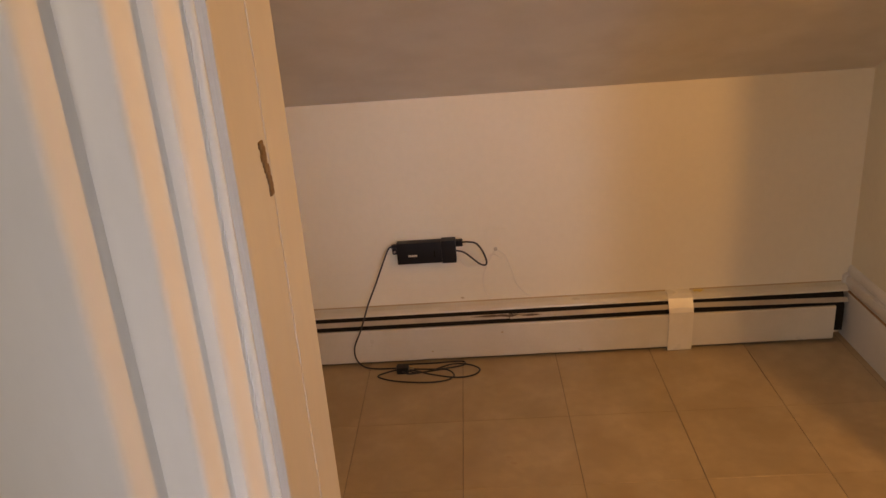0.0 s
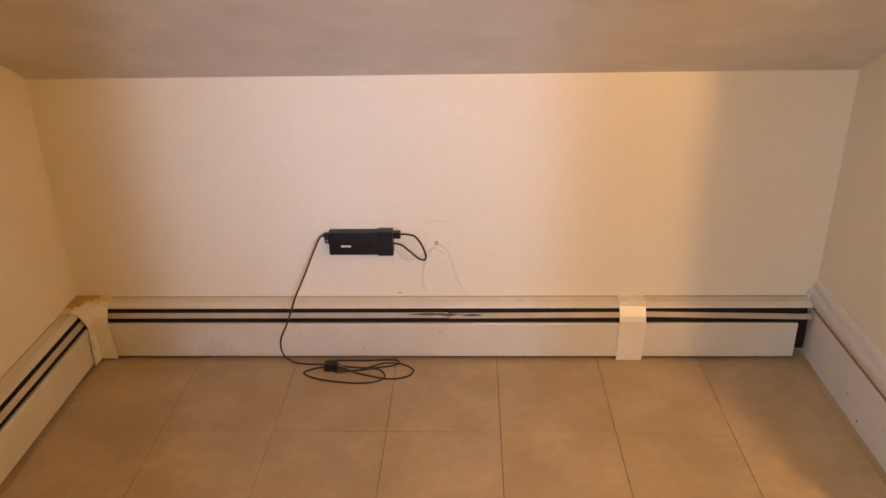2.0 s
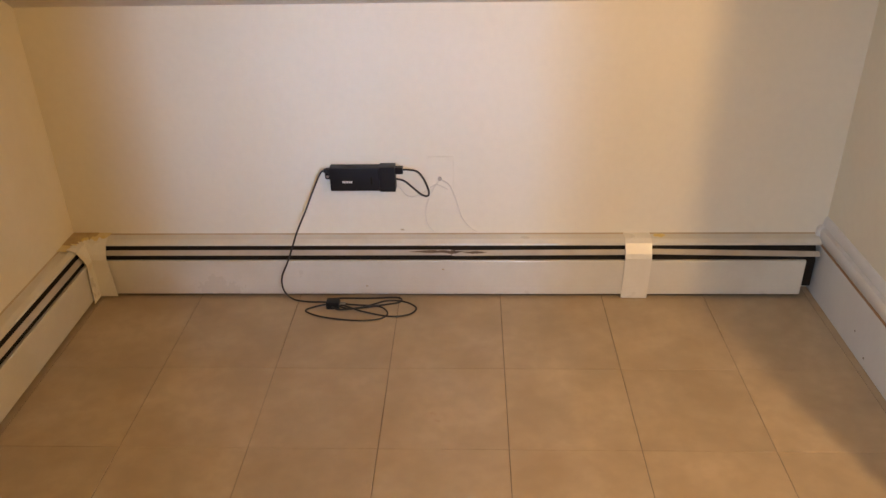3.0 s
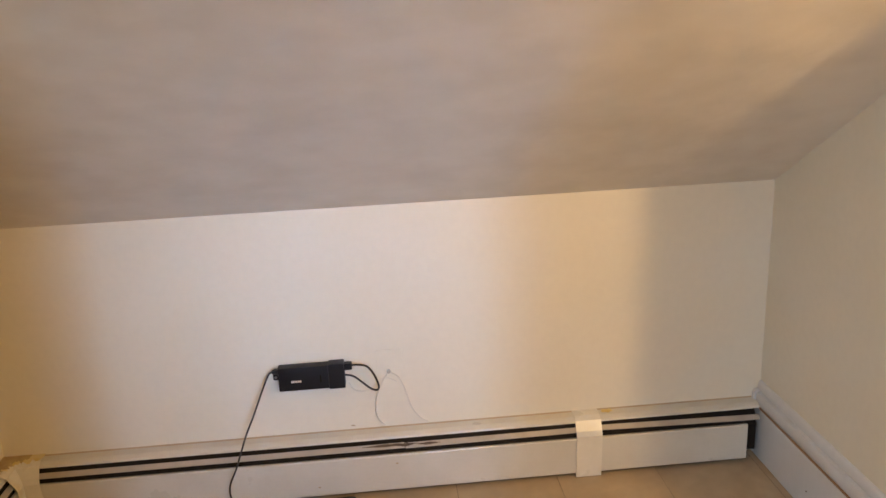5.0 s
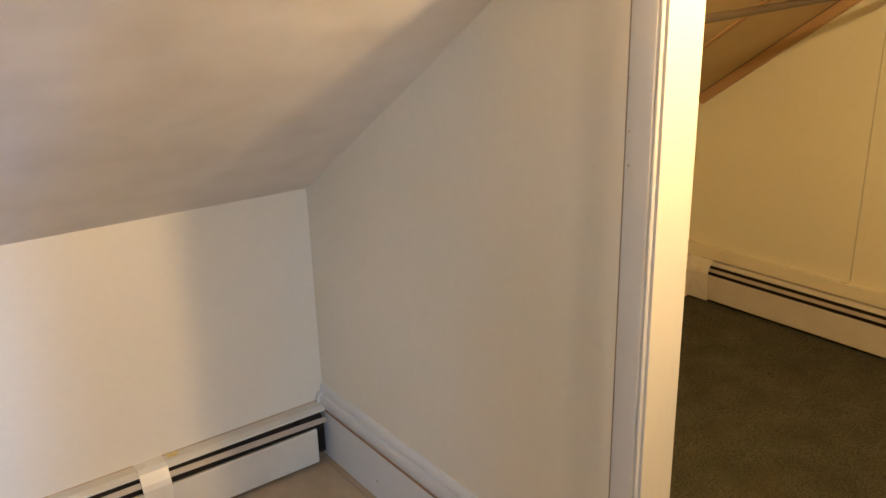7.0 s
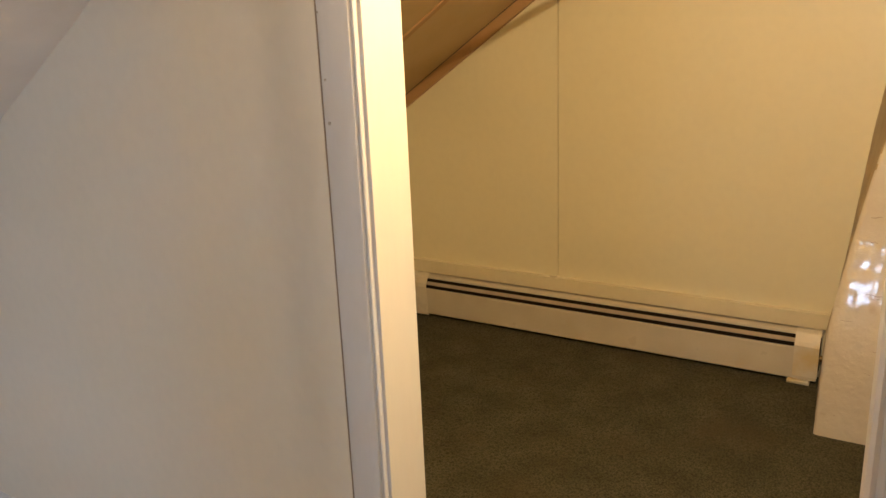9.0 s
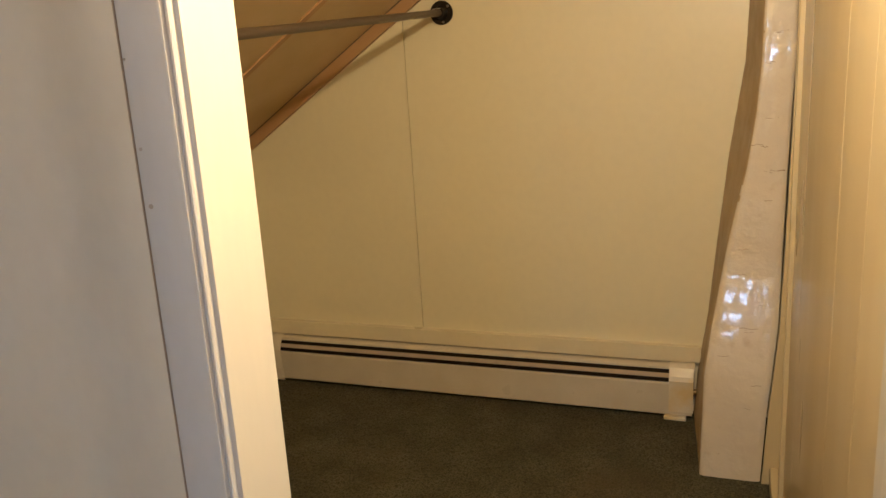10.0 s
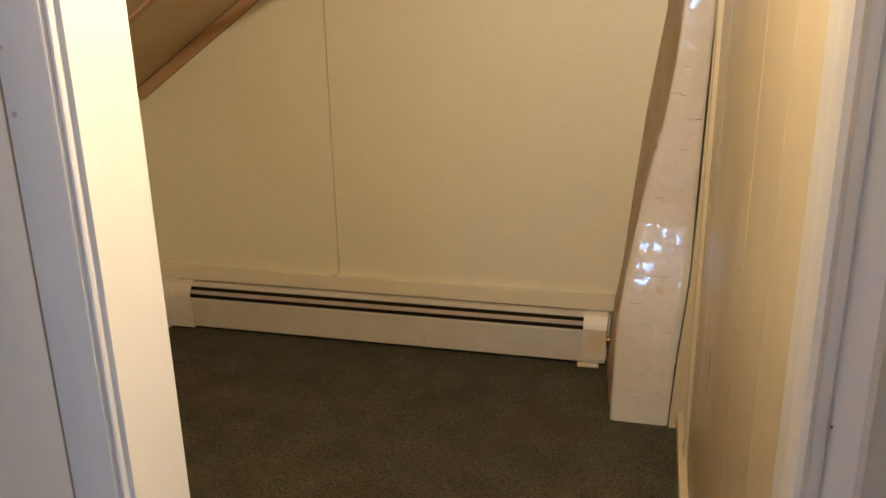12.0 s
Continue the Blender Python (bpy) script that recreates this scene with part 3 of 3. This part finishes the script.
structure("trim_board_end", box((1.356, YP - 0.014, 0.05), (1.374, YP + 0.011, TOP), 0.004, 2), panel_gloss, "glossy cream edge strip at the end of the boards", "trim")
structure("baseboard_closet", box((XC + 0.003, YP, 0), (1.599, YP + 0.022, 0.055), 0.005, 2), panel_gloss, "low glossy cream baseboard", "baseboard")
bm = bmesh.new()
add_loft(bm, [[(1.600, YP - 0.013, z), (1.600, y, z), (1.615, y, z), (1.615, YP - 0.013, z)] for z, y in ((0, -1.814), (0.22, -1.826), (0.457, -1.845), (0.66, -1.850), (1.1, -1.857), (TOP, -1.862))])
structure("trim_chimney_side", bm, panel_gloss, "tan painted filler board beside the chimney", "trim")

# ---- chimney ----


def chimney():
    """A leaning, tapering brick stack under thick glossy paint: courses bulge between shallow joints."""
    c = tagged(holder("chimney", 1.82, -1.74, 0), "leaning painted brick chimney with glossy cracked cream paint", "chimney", kind="structure")
    left = ((0, -1.645), (0.21, -1.650), (0.30, -1.652), (0.45, -1.670), (0.66, -1.703), (0.894, -1.748), (1.04, -1.768), (1.17, -1.777), (TOP, -1.80))
    right = ((0, -1.811), (0.22, -1.823), (0.457, -1.845), (0.66, -1.850), (0.9, -1.855), (1.17, -1.863), (TOP, -1.867))
    back = ((0, -1.606), (0.156, -1.618), (0.36, -1.647), (0.593, -1.669), (0.884, -1.699), (1.17, -1.740), (TOP, -1.785))

    def face(z):
        """The front is upright at the foot, leans back at the shoulder and rises almost upright above."""
        f = min(max((z - 0.26) / 0.40, 0), 1)
        return 1.606 + 0.06 * min(z, 0.9) + 0.051 * f * f * (3 - 2 * f)

    def at(table, z):
        for (z0, v0), (z1, v1) in zip(table, table[1:]):
            if z <= z1:
                return v0 + (v1 - v0) * (z - z0) / (z1 - z0)
        return table[-1][1]

    bm = bmesh.new()
    zs, courses = [], int(TOP / 0.072)
    for i in range(courses):
        z = i * TOP / courses
        zs += [(z, 1.0), (z + 0.007, 0.15), (z + 0.036, 0.0), (z + 0.063, 0.15)]
    zs.append((TOP - 0.001, 0.5))
    secs = []
    for z, groove in zs:
        front = face(z)
        yl, yr, yb = at(left, z), at(right, z), at(back, z)
        ring = []
        n_front, n_side = 30, 12
        for k in range(n_front + 1):
            f = k / n_front
            y = yr + (yl - yr) * f
            edge = 0.006 * (max(0, 1 - f * 9) ** 2 + max(0, 1 - (1 - f) * 9) ** 2)
            bump = 0.0030 * noise.noise((y * 9, z * 8, 1.7)) + 0.0012 * noise.noise((y * 42, z * 36, 8))
            ring.append((front + 0.0004 * groove + edge + bump, y, z))
        for k in range(1, n_side + 1):
            f = k / n_side
            bump = 0.006 * noise.noise((f * 6, z * 11, 5.1))
            ring.append((front + 0.012 + (XG - 0.002 - front - 0.012) * f, yl + (yb - yl) * f - 0.0008 * groove + bump * (1 - f), z))
        ring.append((XG - 0.002, yr, z))
        secs.append(ring)
    add_loft(bm, secs)
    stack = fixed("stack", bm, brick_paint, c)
    stack.data.materials.append(brick_side_tan_shade)
    # Faces turned to +y take the tan with their shade painted in.
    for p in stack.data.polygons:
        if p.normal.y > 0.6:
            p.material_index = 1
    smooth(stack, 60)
    rnd = random.Random(5)
    for i in range(30):
        z = rnd.choice(range(1, 18)) * TOP / courses + rnd.uniform(-0.006, 0.006)
        yl, yr = at(left, z), at(right, z)
        f0 = rnd.uniform(0.05, 0.7)
        f1 = min(f0 + rnd.uniform(0.08, 0.35), 0.96)
        pts = []
        for k in range(5):
            f = f0 + (f1 - f0) * k / 4
            y = yr + (yl - yr) * f
            zz = z + rnd.uniform(-0.0022, 0.0022)
            pts.append((face(zz) + 0.0030 * noise.noise((y * 9, zz * 8, 1.7)) + 0.001, y, zz))
        fixed("crack", tube(pts, rnd.uniform(0.0006, 0.0013), 5, 3), hair_mat, c, "thin dark crack in the paint")
    return c


chimney()

# ---- closet rod ----
rod = tagged(holder("closet_rod", XG, -0.772, 1.378), "brown metal closet rod with round black wall flange", "closet rod")
smooth(fixed("rod", cylinder((XG - 0.012, -0.772, 1.378), (XC + 0.008, -0.772, 1.268), 0.0115, 20), rod_mat, rod))
fl = bmesh.new()
add_cylinder(fl, (XG - 0.001, -0.772, 1.378), (XG - 0.007, -0.772, 1.378), 0.040, 28)
add_cylinder(fl, (XG - 0.007, -0.772, 1.378), (XG - 0.034, -0.772, 1.377), 0.024, 24, 0.018)
flange = smooth(fixed("flange", fl, flange_mat, rod, "round black flange"))
fl = bmesh.new()
add_cylinder(fl, (XC + 0.001, -0.772, 1.268), (XC + 0.007, -0.772, 1.268), 0.040, 28)
add_cylinder(fl, (XC + 0.007, -0.772, 1.268), (XC + 0.034, -0.772, 1.269), 0.024, 24, 0.018)
smooth(fixed("flange", fl, flange_mat, rod))
for a in (20, 140, 260):
    y, z = -0.772 + 0.031 * math.cos(radians(a)), 1.378 + 0.031 * math.sin(radians(a))
    fixed("screw", cylinder((XG - 0.0065, y, z), (XG - 0.0095, y, z), 0.0045, 10), steel, rod)
fixed("tag", box((XG - 0.040, -0.779, 1.390), (XG - 0.016, -0.753, 1.3915)), tag_mat, rod, "scrap of pale tape")

# ---- lampholder above the closet opening ----
lamp = tagged(holder("bulb_holder", 0.135, -1.75, 1.76), "white porcelain lampholder hanging on a cord", "lamp")
bm = bmesh.new()
add_cylinder(bm, (0.135, -1.75, 1.76), (0.135, -1.75, 1.80), 0.018, 20, 0.022)
add_cylinder(bm, (0.135, -1.75, 1.80), (0.135, -1.75, 2.20), 0.004, 8)
smooth(fixed("base", bm, porcelain, lamp))

# ---- power adapter on the knee wall and its cables ----
ad = tagged(holder("power_adapter", -1.33, -0.004, 0.345), "black plastic power adapter on the knee wall with coiled cord", "adapter")
smooth(fixed("case", box((-1.420, -0.036, 0.341), (-1.276, -0.004, 0.4120), 0.004, 2), black_plastic, ad))
smooth(fixed("end_cap", box((-1.278, -0.039, 0.339), (-1.232, -0.003, 0.4150), 0.004, 2), black_plastic, ad))
fixed("bracket", box((-1.436, -0.020, 0.370), (-1.418, -0.004, 0.402), 0.003), black_plastic, ad)
fixed("bracket_screw", cylinder((-1.428, -0.0195, 0.380), (-1.428, -0.0225, 0.380), 0.004, 10), steel, ad)
fixed("cable_gland", cylinder((-1.436, -0.028, 0.402), (-1.418, -0.028, 0.400), 0.0065, 12), black_plastic, ad)
fixed("socket", box((-1.234, -0.036, 0.392), (-1.210, -0.016, 0.412), 0.002), black_plastic, ad)
x = -1.384
for w in (0.004, 0.005, 0.003, 0.005, 0.002, 0.005, 0.005):
    fixed("print_bar", box((x, -0.0368, 0.3665), (x + w - 0.0008, -0.0358, 0.3725)), print_mat, ad, "white printed marking")
    x += w
fixed("label_seam", box((-1.302, -0.0366, 0.362), (-1.299, -0.0358, 0.384)), shade_seam_black, ad)
smooth(fixed("output_cable", tube([(-1.211, -0.026, 0.403), (-1.192, -0.03, 0.404), (-1.168, -0.034, 0.399), (-1.150, -0.036, 0.375), (-1.138, -0.036, 0.340),
                                   (-1.142, -0.036, 0.325), (-1.160, -0.036, 0.330), (-1.185, -0.034, 0.352), (-1.208, -0.030, 0.370), (-1.232, -0.028, 0.376)], 0.0029), cable_mat, ad), 80)
smooth(fixed("cord", tube([(-1.432, -0.028, 0.402), (-1.446, -0.032, 0.395), (-1.468, -0.045, 0.35), (-1.494, -0.060, 0.29), (-1.520, -0.074, 0.235), (-1.535, -0.082, 0.196), (-1.558, -0.083, 0.135),
                           (-1.582, -0.083, 0.08), (-1.580, -0.085, 0.035), (-1.555, -0.088, 0.008), (-1.510, -0.097, 0.004), (-1.450, -0.100, 0.004), (-1.380, -0.112, 0.004),
                           (-1.310, -0.118, 0.004), (-1.262, -0.110, 0.004), (-1.228, -0.096, 0.004), (-1.240, -0.074, 0.004), (-1.330, -0.078, 0.004), (-1.420, -0.078, 0.004), (-1.452, -0.090, 0.004)], 0.0026), cable_mat, ad, "loosely hanging black power cord"), 80)
smooth(fixed("coil", tube([(-1.425, -0.118, 0.009), (-1.385, -0.140, 0.008), (-1.335, -0.132, 0.008), (-1.270, -0.100, 0.009), (-1.215, -0.098, 0.004), (-1.180, -0.130, 0.004), (-1.198, -0.165, 0.004),
                           (-1.255, -0.176, 0.004), (-1.335, -0.158, 0.009), (-1.395, -0.128, 0.010), (-1.440, -0.118, 0.009), (-1.492, -0.130, 0.004), (-1.505, -0.150, 0.004), (-1.450, -0.180, 0.004),
                           (-1.352, -0.198, 0.004), (-1.285, -0.190, 0.004), (-1.262, -0.160, 0.004), (-1.290, -0.132, 0.010), (-1.350, -0.140, 0.009), (-1.405, -0.150, 0.010), (-1.430, -0.135, 0.010)], 0.0026), cable_mat, ad, "power cord coiled on the floor"), 80)
bm = bmesh.new()
add_box(bm, (-1.448, -0.136, 0.0), (-1.408, -0.104, 0.024), 0.006, 2)
plug = smooth(fixed("plug", bm, black_plastic, ad))
for y in (-0.125, -0.115):
    fixed("prong", box((-1.408, y - 0.001, 0.009), (-1.392, y + 0.001, 0.015)), steel, plug)

plate = tagged(holder("wall_plate", -1.103, 0, 0.375), "blank wall plate painted over with the wall", "wall plate")
fixed("plate", box((-1.141, -0.0022, 0.318), (-1.066, 0.001, 0.432), 0.0018, 2), wall_paint, plate)

wires = tagged(holder("wall_wires", -1.105, 0, 0.365), "thin paint-covered phone wires tacked to the knee wall", "wire")
smooth(fixed("wire", tube([(-1.106, -0.004, 0.362), (-1.080, -0.006, 0.345), (-1.062, -0.004, 0.30), (-1.045, -0.003, 0.24), (-1.020, -0.003, 0.205), (-1.000, -0.004, 0.192)], 0.0017, 6), wire_mat, wires), 80)
smooth(fixed("wire", tube([(-1.106, -0.004, 0.362), (-1.128, -0.005, 0.330), (-1.150, -0.003, 0.27), (-1.148, -0.003, 0.22), (-1.128, -0.004, 0.192)], 0.0017, 6), wire_mat, wires), 80)
smooth(fixed("wire", tube([(-1.225, -0.006, 0.34), (-1.205, -0.005, 0.312), (-1.175, -0.004, 0.31), (-1.150, -0.004, 0.325), (-1.118, -0.004, 0.345), (-1.085, -0.004, 0.33)], 0.0015, 6), wire_mat, wires), 80)
fixed("tack", cylinder((-1.107, 0.001, 0.364), (-1.107, -0.010, 0.366), 0.006, 10), louver_metal, wires, "small grey nail")


def blot(name, cx, cy, r, flat_z, parent, mat, label, seed, wall=False):
    """A thin, irregular smear on the floor or the knee wall."""
    rnd = random.Random(seed)
    bm = bmesh.new()
    ring = []
    for k in range(18):
        a, q = 2 * math.pi * k / 18, r * rnd.uniform(0.45, 1.0)
        u, v = cx + q * math.cos(a), cy + 0.6 * q * math.sin(a)
        ring.append((u, -flat_z, v) if wall else (u, v, flat_z))
    add_loft(bm, [ring, [(x, y + (0.0004 if wall else 0), z - (0 if wall else 0.0004)) for x, y, z in ring]])
    fixed(name, bm, mat, parent, label)


blot("scuff_mark", -1.116, -0.603, 0.022, 0.0006, floor, scuff_mat, "brown scuff on a tile", 3)
blot("scuff_mark", -1.10, -0.625, 0.012, 0.0006, floor, scuff_mat, "brown scuff on a tile", 4)

blot("stain", -0.462, -0.014, 0.024, 0.1845, h1, yellowed, "yellow stain", 14)
blot("stain", -1.222, 0.198, 0.007, 0.0012, wires, dust_mat, "small brown wall stain", 15, True)
grime = material("soot_grime", (0.07, 0.045, 0.028), 0.9, second=(0.16, 0.11, 0.07), scale=40, amount=0.9)


def blade_grime(x0, x1, seed, low, high):
    """A ragged smear of soot along the damper blade."""
    rnd = random.Random(seed)
    bm, top, bot = bmesh.new(), [], []
    n = 14
    for k in range(n + 1):
        f = k / n
        w = math.sin(math.pi * min(max(f, 0.04), 0.96))
        for line, q in ((top, low + (high - low) * (0.5 + 0.5 * w * rnd.uniform(0.5, 1))), (bot, low + (high - low) * (0.5 - 0.5 * w * rnd.uniform(0.5, 1)))):
            line.append(bm.verts.new((x0 + (x1 - x0) * f, -(0.0600 - 0.0115 * q) - 0.0009, 0.1450 + 0.0095 * q + 0.0009)))
    for k in range(n):
        bm.faces.new((top[k], top[k + 1], bot[k + 1], bot[k]))
    fixed("grime", bm, grime, h1, "dark soot on the damper blade")


blade_grime(-1.20, -1.03, 41, 0.25, 1.0)
blade_grime(-1.10, -1.05, 42, 0.0, 1.0)
blade_grime(-1.04, -0.97, 43, 0.1, 0.8)
for bx, bz, sd in ((-1.33, 0.042, 21), (-1.10, 0.10, 22), (-0.93, 0.152, 23)):
    blot("scratch", bx, bz, 0.006, 0.0686, h1, dust_mat, "small brown chip", sd, True)

# ---- floor tiles ----
TW = 0.305
x_lines = [-0.929 + TW * k for k in range(-5, 5)]
y_lines = [0.0] + [-0.418 - TW * k for k in range(0, 6)]


def tile_data(w, d):
    bm = box((0, 0, -0.002), (w, d, 0.0), 0.0006)
    return mesh_of("tile", bm, tile_mat)


cache = {}
for i in range(len(x_lines) - 1):
    for j in range(len(y_lines) - 1):
        x0, x1 = max(x_lines[i], XL), min(x_lines[i + 1], XR + 0.03)
        y0, y1 = max(y_lines[j + 1], -2.18), min(y_lines[j], 0.0)
        if x1 - x0 < 0.02 or y1 - y0 < 0.02:
            continue
        key = (round(x1 - x0, 3), round(y1 - y0, 3))
        if key not in cache:
            cache[key] = tile_data(key[0] - 0.0014, key[1] - 0.0007)
        t = new("tile", cache[key])
        t.location = (x0 + 0.0007, y0 + 0.00035, 0.0)
        t.parent = floor
